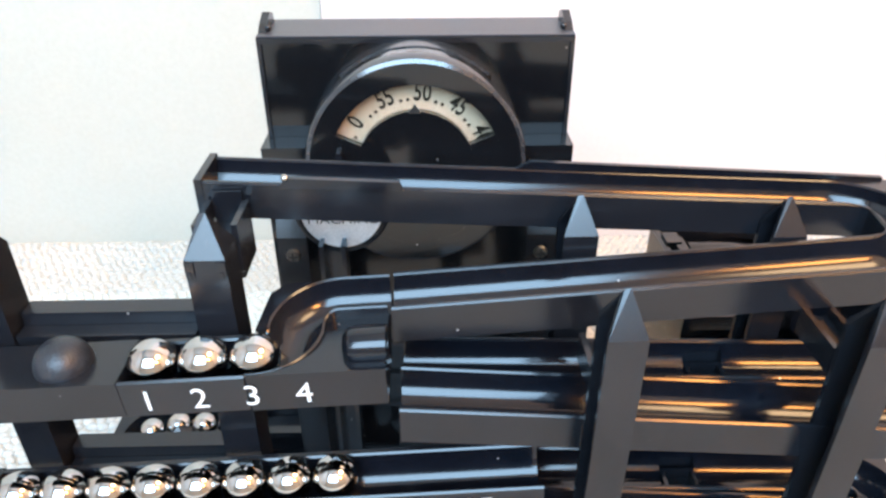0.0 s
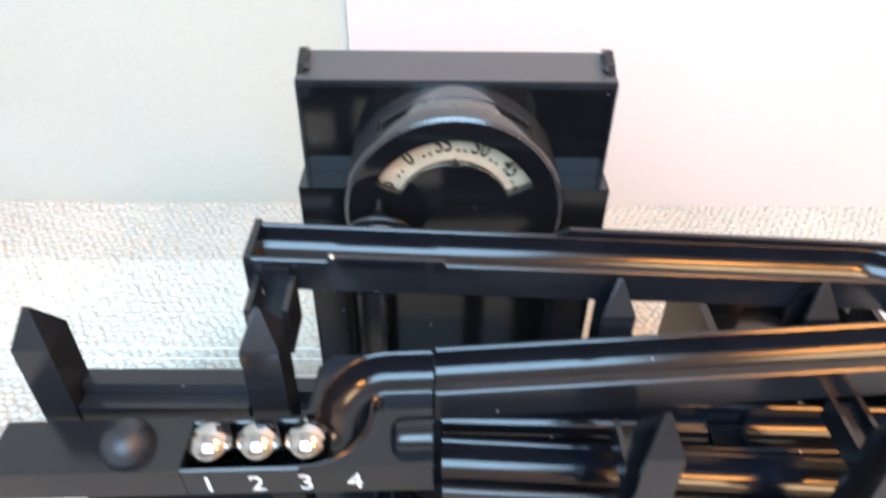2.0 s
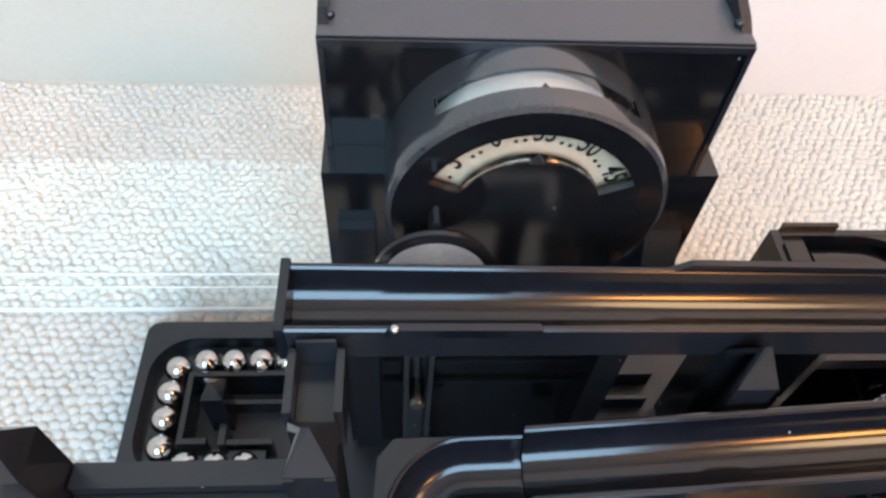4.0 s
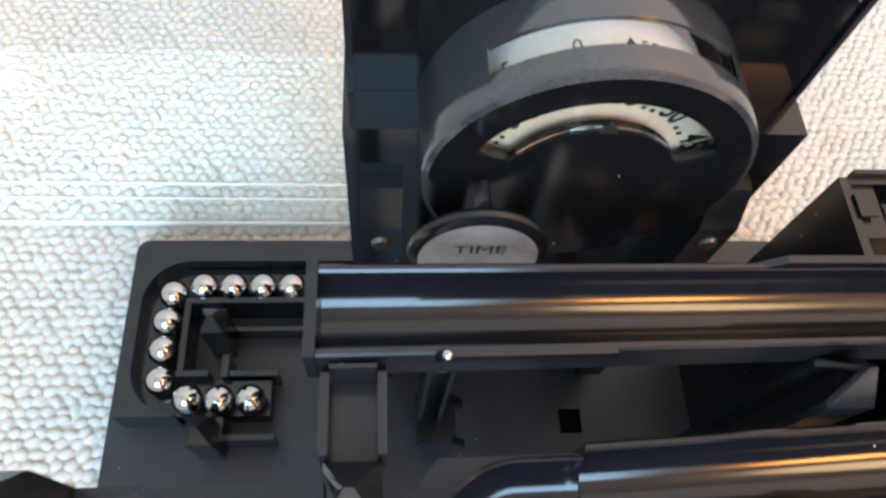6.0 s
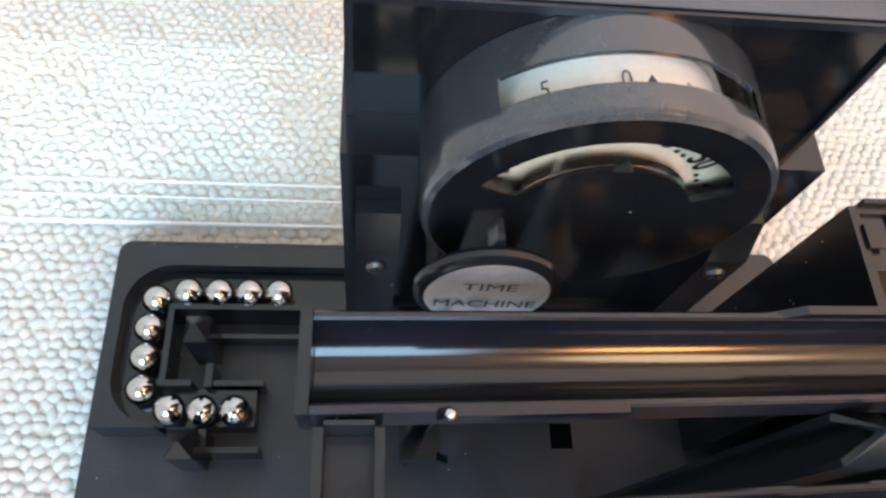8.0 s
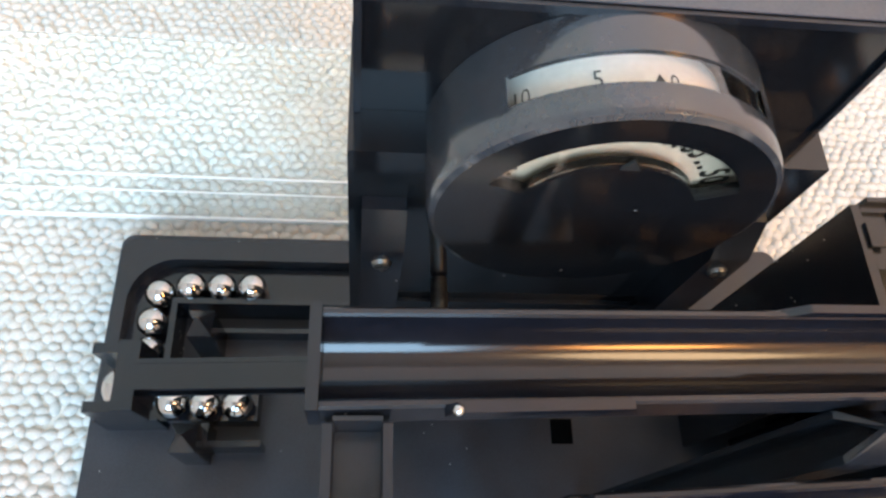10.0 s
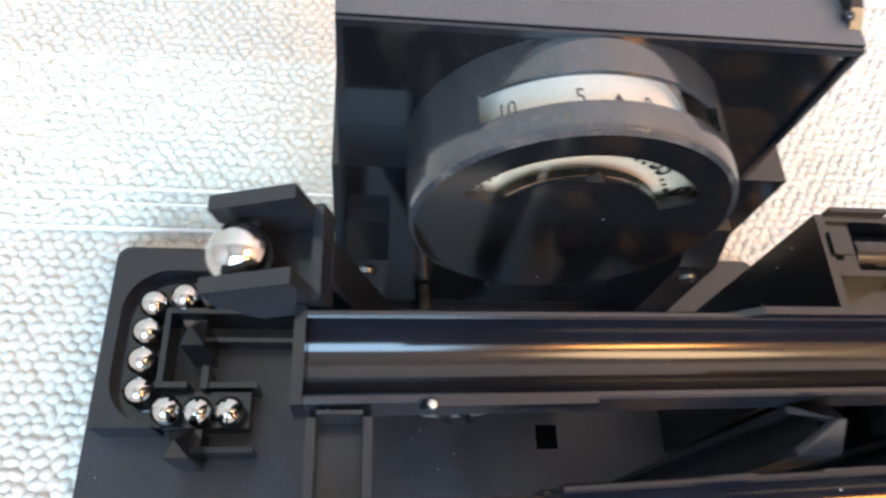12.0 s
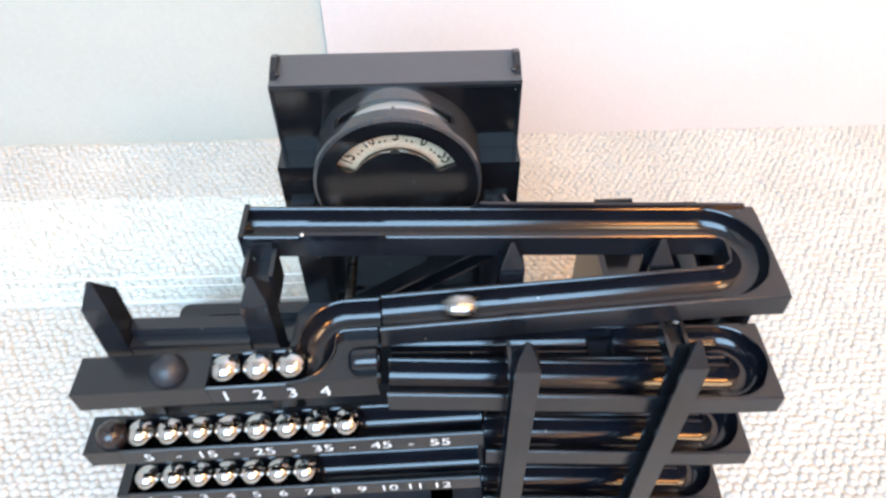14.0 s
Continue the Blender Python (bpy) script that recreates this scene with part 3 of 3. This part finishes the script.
def housing():
    shell = part("housing", boxes((-0.0895, 0.0220, 0.0, 0.0250, 0.1821, 0.2185), (-0.0905, 0.0225, -0.0112, 0.0250, 0.0200, 0.1820)), LACQUER, clock, "tall black motor housing", bevel=0.0006)
    part("plinth", boxes((-0.0905, 0.0225, -0.0112, 0.0130, -0.0038, 0.0199)), LACQUER, shell)
    # thin top sheet, paler and rougher than the housing's sides
    part("lid", boxes((-0.0894, 0.0219, 0.0001, 0.0249, 0.2186, 0.2190)), LID, shell, "grey matte lid")
    part("front_lip", boxes((-0.0893, 0.0218, -0.0012, -0.0002, 0.2165, 0.2184), (-0.0893, -0.0878, -0.0012, -0.0002, 0.1823, 0.2163), (0.0203, 0.0218, -0.0012, -0.0002, 0.1823, 0.2163)), SATIN, shell)
    for x, s in ((-0.0880, 1), (0.0205, -1)):
        bm = bmesh.new()
        a = [bm.verts.new((x - 0.0014, y, z)) for y, z in ((0.004, 0.2191), (0.021, 0.2191), (0.020, 0.2225), (0.015, 0.2240), (0.008, 0.2215))]
        b = [bm.verts.new((x + 0.0014, v.co.y, v.co.z)) for v in a]
        bm.faces.new(a)
        bm.faces.new(b[::-1])
        for i in range(5):
            bm.faces.new((a[i], a[(i + 1) % 5], b[(i + 1) % 5], b[i]))
        ear = part("ear", bm, SATIN, shell, bevel=0.0003)
        bm = bmesh.new()
        bmesh.ops.create_uvsphere(bm, u_segments=12, v_segments=8, radius=0.0013)
        bmesh.ops.translate(bm, vec=(x + s * 0.0018, 0.0065, 0.2203), verts=bm.verts)
        part("pin", bm, SATIN, shell, smooth=True)
    for x in (-0.0815, 0.0118):
        bm = bmesh.new()
        o = [(-0.0113, 0.010), (-0.0113, 0.162), (-0.0150, 0.162), (-0.0205, 0.1500), (-0.0205, 0.010)]
        a = [bm.verts.new((x - 0.0055, y, z)) for y, z in o]
        b = [bm.verts.new((x + 0.0055, y, z)) for y, z in o]
        bm.faces.new(a)
        bm.faces.new(b[::-1])
        for i in range(5):
            bm.faces.new((a[i], a[(i + 1) % 5], b[(i + 1) % 5], b[i]))
        part("boss", bm, SATIN, shell, "screw column on the housing", bevel=0.0004)
        bm = bmesh.new()
        lathe_y(bm, [(0.0, -0.0217), (0.0022, -0.0217), (0.0028, -0.0206)], x, 0.1425, 20)
        part("screw", bm, ZINC, shell, "small dark cross-head screw", smooth=True)
        part("screw_slot", boxes((x - 0.0018, x + 0.0018, -0.0221, -0.0218, 0.1422, 0.1428), (x - 0.0003, x + 0.0003, -0.0223, -0.0220, 0.1407, 0.1443)), INK, shell)
    part("rib", boxes((-0.075, 0.006, -0.0130, -0.0114, 0.058, 0.060), (-0.075, 0.006, -0.0130, -0.0114, 0.075, 0.077), (-0.075, 0.006, -0.0130, -0.0114, 0.092, 0.094)), SATIN, shell)


def dial():
    """The round cover: a front plate with an arched window, a rim with a slot on top, and the pointers."""
    r, back, y, h = DR, -0.0002, -0.0240, 42
    near, far = -0.0170, -0.0098
    bm = bmesh.new()
    lathe_y(bm, [(r - 0.0018, y), (0.0296, y)], DX, DZ, 72)
    lathe_y(bm, [(0.0296, y), (0.0203, y)], DX, DZ, 48, 66, 294)
    lathe_y(bm, [(0.0203, y), (0.0, y)], DX, DZ, 72)
    lathe_y(bm, [(0.0296, y), (0.0296, y + 0.0036)], DX, DZ, 24, -66, 66)
    lathe_y(bm, [(0.0203, y), (0.0203, y + 0.0036)], DX, DZ, 24, -66, 66)
    for a in (-66, 66):
        sa, ca = math.sin(radians(a)), math.cos(radians(a))
        bm.faces.new([bm.verts.new((DX - q * sa, w, DZ + q * ca)) for q, w in ((0.0203, y), (0.0296, y), (0.0296, y + 0.0036), (0.0203, y + 0.0036))])
    cover = part("dial_cover", bm, LACQUER, clock, "glossy black round dial cover with an arched window", smooth=True)
    bm = bmesh.new()
    lathe_y(bm, [(r - 0.0016, near), (r, near), (r, -0.0222), (r - 0.0005, -0.0234), (r - 0.0018, y)], DX, DZ, 72)
    part("rim", bm, CAP, cover, "glossy smoked rim of the cover", smooth=True)
    bm = bmesh.new()
    lathe_y(bm, [(r - 0.0016, near), (r, near), (r, back), (r - 0.0016, back)], DX, DZ, 60, h, 100)
    part("rim_band", bm, CAP, cover, smooth=True)
    bm = bmesh.new()
    lathe_y(bm, [(r - 0.0016, near), (r, near), (r, back), (r - 0.0016, back)], DX, DZ, 60, 260, 360 - h)
    part("rim_band", bm, CAP, cover, smooth=True)
    bm = bmesh.new()
    lathe_y(bm, [(r - 0.0016, far), (r, far), (r, back), (r - 0.0016, back)], DX, DZ, 24, -h, h)
    part("rim_band", bm, CAP, cover, smooth=True)
    bm = bmesh.new()
    lathe_y(bm, [(r - 0.0016, near), (r, near), (r, -0.0113)], DX, DZ, 48, 100, 260)
    part("rim_band", bm, CAP, cover, smooth=True)
    bm = bmesh.new()
    prism(bm, [(DX - 0.0020, DZ + 0.0199), (DX + 0.0020, DZ + 0.0199), (DX, DZ + 0.0232)], -0.0243, -0.0236)
    part("pointer", bm, INK, cover)
    bm = bmesh.new()
    slab(bm, [(DX - 0.0009, near + 0.0001), (DX + 0.0009, near + 0.0001), (DX, near + 0.0017)], DZ + r - 0.0003, DZ + r)
    part("pointer", bm, INK, cover)
    bm = bmesh.new()
    lathe_y(bm, [(r - 0.0010, far), (r - 0.0010, near), (r - 0.0004, near), (r - 0.0004, far), (r - 0.0010, far)], DX, DZ, 24, 0.5 - h, h - 0.5, False)
    pane = part("pane", bm, ACRYLIC, cover, "clear curved pane", smooth=True)
    pane.visible_shadow = False
    bm = bmesh.new()
    lathe_y(bm, [(0.0295, y + 0.0008), (0.0204, y + 0.0008), (0.0204, y + 0.0016), (0.0295, y + 0.0016), (0.0295, y + 0.0008)], DX, DZ, 24, -65.8, 65.8)
    pane = part("pane", bm, SMOKED, cover, "amber tinted window pane", smooth=True)
    pane.visible_shadow = False
    # the number drum turns inside
    bm = bmesh.new()
    lathe_y(bm, [(0.0298, 0.0145), (0.0298, -0.0014), (0.0345, -0.0016), (0.0345, -0.0026), (0.0342, -0.0028), (0.0, -0.0028)], 0, 0, 72)
    me = bpy.data.meshes.new("number_drum")
    bmesh.ops.recalc_face_normals(bm, faces=bm.faces)
    bm.to_mesh(me)
    bm.free()
    me.materials.append(PAPER)
    me.shade_smooth()
    me.set_sharp_from_angle(angle=radians(35))
    drum = tagged(new("number_drum", me), "cream number drum with black numerals")
    drum.parent = clock
    for i in range(12):
        a = 30 * i
        s, c = math.sin(radians(a)), math.cos(radians(a))
        spin = pose(0, 0, 0, 0, -a, 0)
        letters("numeral", str(5 * i), 0.0088, (-0.0251 * s, -0.0031, 0.0251 * c), drum, INK, spin, squeeze=0.70, bold=0.00016)
        s, c = math.sin(radians(a - 8)), math.cos(radians(a - 8))
        letters("numeral", str(5 * i), 0.0060, (-0.0301 * s, 0.0050, 0.0301 * c), drum, INK, pose(0, 0, 0, 0, 8 - a, 0) @ pose(0, 0, 0, -90), squeeze=0.8)
        for d in (12, 18):
            b = radians(a + d)
            bm = bmesh.new()
            lathe_y(bm, [(0.0, -0.0031), (0.00065, -0.0031)], -0.0228 * math.sin(b), 0.0228 * math.cos(b), 8)
            part("dot", bm, INK, drum)
    return drum


def lift_arm():
    """The turning arm: scoop on one end, round plate on the other; its zero is the axle, with the scoop up."""
    bm = bmesh.new()
    box(bm, -0.0045, 0.0045, 0.0030, 0.0045, -0.050, 0.0877)
    box(bm, -0.0045, -0.0030, -0.0045, 0.0029, -0.050, 0.0877)
    box(bm, 0.0030, 0.0045, -0.0045, 0.0029, -0.050, 0.0877)
    arm = part("lift_arm", bm, SATIN, clock, "turning black lift arm with a scoop", bevel=0.0003)
    bm = bmesh.new()
    side = [(0.0020, 0.0868), (0.0020, 0.1015), (-0.0158, 0.1018), (-0.0164, 0.0965), (-0.0105, 0.0868)]
    prism(bm, side, 0.0070, 0.0102)
    prism(bm, side, -0.0102, -0.0070)
    box(bm, -0.012, 0.0020, -0.0069, 0.0069, 0.0868, 0.0886)
    box(bm, 0.0021, 0.0042, -0.0102, 0.0102, 0.0868, 0.0930)
    part("scoop", bm, MATTE, arm, "open two-sided scoop", bevel=0.0003)
    # the round plate leans back, away from the rail
    lean = Matrix.Translation((-0.0033, 0.0040, -0.0602)) @ pose(0, 0, 0, 5)
    bm = bmesh.new()
    lathe_y(bm, [(0.0, -0.0015), (0.0148, -0.0015), (0.0160, -0.0008), (0.0163, 0.0004), (0.0158, 0.0015), (0.0, 0.0015)], 0, 0, 48)
    bm.transform(lean)
    plate = part("round_plate", bm, SATIN, arm, "round plate on the arm", smooth=True)
    bm = bmesh.new()
    lathe_y(bm, [(0.0, -0.0018), (0.0138, -0.0018)], 0, 0, 48)
    bm.transform(lean)
    part("plate_label", bm, FOIL, plate, "silver label with black words")
    flip = pose(0, 0, 0, 0, 180, 0)
    letters("word", "TIME", 0.0046, lean @ Vector((0, -0.0021, -0.0042)), plate, INK, lean.to_3x3().to_4x4() @ flip, squeeze=1.25)
    letters("word", "MACHINE", 0.0046, lean @ Vector((0, -0.0021, 0.0036)), plate, INK, lean.to_3x3().to_4x4() @ flip, squeeze=1.15)
    bm = bmesh.new()
    prism(bm, [(-0.0050, -0.0745), (-0.0012, -0.0745), (-0.0025, -0.0785), (-0.0038, -0.0785)], 0.0070, 0.0120)
    box(bm, -0.0040, -0.0024, 0.0038, 0.0120, -0.0745, -0.0600)
    part("spur", bm, SATIN, plate, bevel=0.0002)
    bm = bmesh.new()
    lathe_y(bm, [(0.0, -0.0062), (0.0022, -0.0060), (0.0026, -0.0052), (0.0026, 0.0300)], 0, 0, 20)
    part("axle", bm, ZINC, arm, "shiny axle pin", smooth=True)
    return arm


def return_tower():
    panels = ((0.0615, 0.0645, -0.045, 0.0045, -0.0039, 0.1385), (0.0646, 0.1195, 0.0020, 0.0045, -0.0039, 0.1385), (0.1170, 0.1195, -0.030, 0.0019, -0.0039, 0.1385), (0.1170, 0.1195, -0.0780, -0.0301, -0.0039, 0.1500), (0.0646, 0.1169, -0.040, 0.0019, 0.1190, 0.1250), (0.0646, 0.0840, -0.0170, -0.0150, 0.1251, 0.1385), (0.0646, 0.0730, -0.0149, 0.0019, 0.1251, 0.1370))
    tower = part("return_tower", boxes(panels[0]), SATIN, clock, "black return tower beside the housing", bevel=0.0004)
    for p in panels[1:]:
        part("panel", boxes(p), SATIN, tower, bevel=0.0004)

    bm = bmesh.new()
    rows = [(0.074, -0.0065), (0.083, -0.0065), (0.092, -0.0065)] + [(0.092 + 0.017 * math.sin(radians(a)), -0.0235 + 0.017 * math.cos(radians(a))) for a in range(10, 100, 10)] + [(0.109, -0.034), (0.109, -0.044)]
    rings = []
    for i, (x, y) in enumerate(rows):
        p, q = Vector(rows[max(i - 1, 0)]), Vector(rows[min(i + 1, len(rows) - 1)])
        d = (q - p).normalized()
        rings.append([bm.verts.new((x - d.y * 0.0076 * math.cos(a), y + d.x * 0.0076 * math.cos(a), 0.1296 - 0.0003 * i + 0.0076 * math.sin(a))) for a in [k * math.pi / 8 for k in range(16)]])
    for p, q in zip(rings, rings[1:]):
        for i in range(16):
            bm.faces.new((p[i], p[(i + 1) % 16], q[(i + 1) % 16], q[i]))
    bm.faces.new(rings[0])
    bm.faces.new(rings[-1])
    part("tube", bm, GLOSSY, tower, "curved glossy tube", smooth=True)
    bm = bmesh.new()
    arc = [(0.092 + 0.0252 * math.sin(radians(a)), -0.0235 + 0.0252 * math.cos(radians(a))) for a in range(0, 91, 9)]
    slab(bm, arc[::-1] + [(0.0841, 0.0017), (0.0841, 0.0019), (0.1168, 0.0019)], 0.1345, 0.1383)
    part("corner_cover", bm, MATTE, tower, "flat cover round the bend of the tube")
    # pit floor coloured black for the shade down in the recess
    part("panel", boxes((0.0731, 0.0840, -0.0149, 0.0019, 0.1251, 0.1262)), HOLE_SHADE, tower)
    part("frame_clip", boxes((0.0660, 0.0860, 0.0046, 0.0062, 0.1290, 0.1405), (0.0640, 0.0700, -0.0100, -0.0020, 0.1386, 0.1396)), SATIN, tower, bevel=0.0003)


def chute():
    floor_ = part("chute", boxes((0.0985, 0.1155, -0.0560, -0.0280, 0.0885, 0.0909)), GLOSSY, clock, "short chute below the tube")
    part("cheek", boxes((0.0985, 0.1000, -0.0560, -0.0280, 0.0910, 0.0970)), MATTE, floor_, bevel=0.0003)
    part("cheek", boxes((0.1140, 0.1155, -0.0560, -0.0280, 0.0910, 0.1010)), MATTE, floor_, bevel=0.0003)
    part("leg", boxes((0.1040, 0.1100, -0.0400, -0.0340, -0.0039, 0.0884)), SATIN, floor_)
    for i in range(4):
        part("slat", boxes((0.084 + 0.009 * i, 0.0856 + 0.009 * i, -0.0600, -0.0420, -0.0039, 0.0480)), MATTE, floor_, "upright guide slat", bevel=0.0002)


base()
housing()
posts()
rails()
trays()
number_drum = dial()
arm = lift_arm()
return_tower()
chute()


# ---- the balls ----
BALL_R = 0.0063


def ball_mesh():
    bm = bmesh.new()
    bmesh.ops.create_uvsphere(bm, u_segments=32, v_segments=20, radius=BALL_R)
    me = bpy.data.meshes.new("steel_ball")
    bm.to_mesh(me)
    bm.free()
    me.materials.append(STEEL)
    me.shade_smooth()
    return me


BALL = ball_mesh()


def ball(x, y, z, label, group):
    ob = tagged(new("steel_ball", BALL), label, "ball", group)
    ob.location = (x, y, z + LIFT)
    return ob


def tray_drop(x):
    return (x - TRAY_PIVOT) * math.tan(radians(TRAY_LEAN))


for i in range(3):
    ball(-0.0992 + 0.0127 * i, -0.1120, 0.1688 + tray_drop(-0.0992 + 0.0127 * i), "polished steel ball in the minute tray", "balls in the minute tray")
for i in range(8):
    ball(-0.1452 + 0.01255 * i, -0.1132, 0.1260 + tray_drop(-0.1452 + 0.01255 * i), "polished steel ball in the five minute tray", "balls in the five minute tray")
for i in range(7):
    ball(-0.1552 + 0.01235 * i, -0.1132, 0.0850 + tray_drop(-0.1552 + 0.01235 * i), "polished steel ball in the hour tray", "balls in the hour tray")
ball(0.1070, -0.0410, 0.0973, "polished steel ball behind the rails", "balls behind the rails")

QUEUE_Z = 0.0150
QUEUE = [(-0.1365, -0.0300), (-0.1495, -0.0300), (-0.1625, -0.0295), (-0.1745, -0.0215), (-0.1750, -0.0080), (-0.1750, 0.0050), (-0.1735, 0.0180), (-0.1608, 0.0215), (-0.1478, 0.0215), (-0.1348, 0.0215), (-0.1220, 0.0215)]
queue_balls = [ball(x, y, QUEUE_Z, "polished steel ball waiting in the base track", "balls in the base track") for x, y in QUEUE]

# ---- motion ----
PIVOT = (-0.0628, -0.0420, 0.1115)
ARM_TURN = [(0, 180), (7.8, 180), (8.0, 178.5), (8.2, 173), (8.6, 158), (9.0, 140), (9.4, 121), (9.8, 103), (10.3, 83), (10.5, 75), (11, 56), (11.5, 38), (12, 20), (12.5, 1), (13, -18), (13.4, -33), (14, -56)]
SECONDS = [(0, 51), (0.5, 52.0), (1, 52.3), (1.5, 53), (2, 53.5), (2.2, 54.2), (4.3, 56), (5, 56.4), (5.5, 56.3), (6, 56.4), (6.5, 57.3), (7, 57.5), (7.5, 58.2), (8, 58.4), (8.2, 59.4), (10.3, 61.2), (11, 61.4), (11.5, 62), (12, 62.3), (12.5, 64.2), (13, 64.8), (13.5, 65), (14, 65.1)]


def arm_angle(t):
    for (a, u), (b, v) in zip(ARM_TURN, ARM_TURN[1:]):
        if a <= t <= b:
            return u + (v - u) * (t - a) / (b - a)


def in_scoop(t):
    m = pose(*PIVOT, 0, -arm_angle(t), 0) @ Vector((-0.0116, 0.0, 0.0955))
    return (m.x, m.y, m.z)


def rail_point(x, second):
    """The ball's centre on the top rail, or on its returning branch."""
    k = A_LINE
    if not second:
        u = (x - k["xa"]) / (k["xt"] - k["xa"])
        return (x, k["ya"] - SKEW * (k["xt"] - x), k["za"] + (k["zta"] - k["za"]) * u - 0.0020)
    u = (x - k["xt"]) / (k["xb"] - k["xt"])
    return (x, k["yb"] - SKEW * (k["xt"] - x), k["ztb"] + (k["zb"] - k["ztb"]) * u - 0.0020)


def motions():
    walk(arm, [(t, pose(*PIVOT, 0, -a, 0)) for t, a in ARM_TURN])
    walk(number_drum, [(t, pose(DX, -0.0150, DZ, 0, 6 * s, 0)) for t, s in SECONDS])
    lifted = queue_balls[0]
    rows = [(0, (*QUEUE[0], QUEUE_Z)), (8.9, (*QUEUE[0], QUEUE_Z))]
    rows += [(t, in_scoop(t)) for t in (9.4, 9.8, 10.3, 10.5, 11, 11.5, 12, 12.5, 12.6)]
    rows += [(12.7, (-0.056, -0.054, 0.2080)), (12.8, rail_point(-0.045, False)), (13.0, rail_point(-0.018, False)), (13.1, rail_point(0.000, False)), (13.2, rail_point(0.021, False)), (13.3, rail_point(0.044, False)), (13.4, rail_point(0.067, False)), (13.5, rail_point(0.092, False))]
    rows += [(13.6, (0.1095, -0.0690, 0.1812)), (13.7, rail_point(0.0945, True)), (13.8, rail_point(0.063, True)), (13.9, rail_point(0.027, True)), (14.0, rail_point(-0.009, True))]
    walk(lifted, [(t, pose(x, y, z + LIFT, 0, 0, 0)) for t, (x, y, z) in rows])
    for i in range(1, len(queue_balls)):
        a, b = QUEUE[i], QUEUE[i - 1]
        walk(queue_balls[i], [(t, pose(p[0], p[1], QUEUE_Z + LIFT)) for t, p in ((0, a), (9.0, a), (9.6, b), (14, b))])


motions()
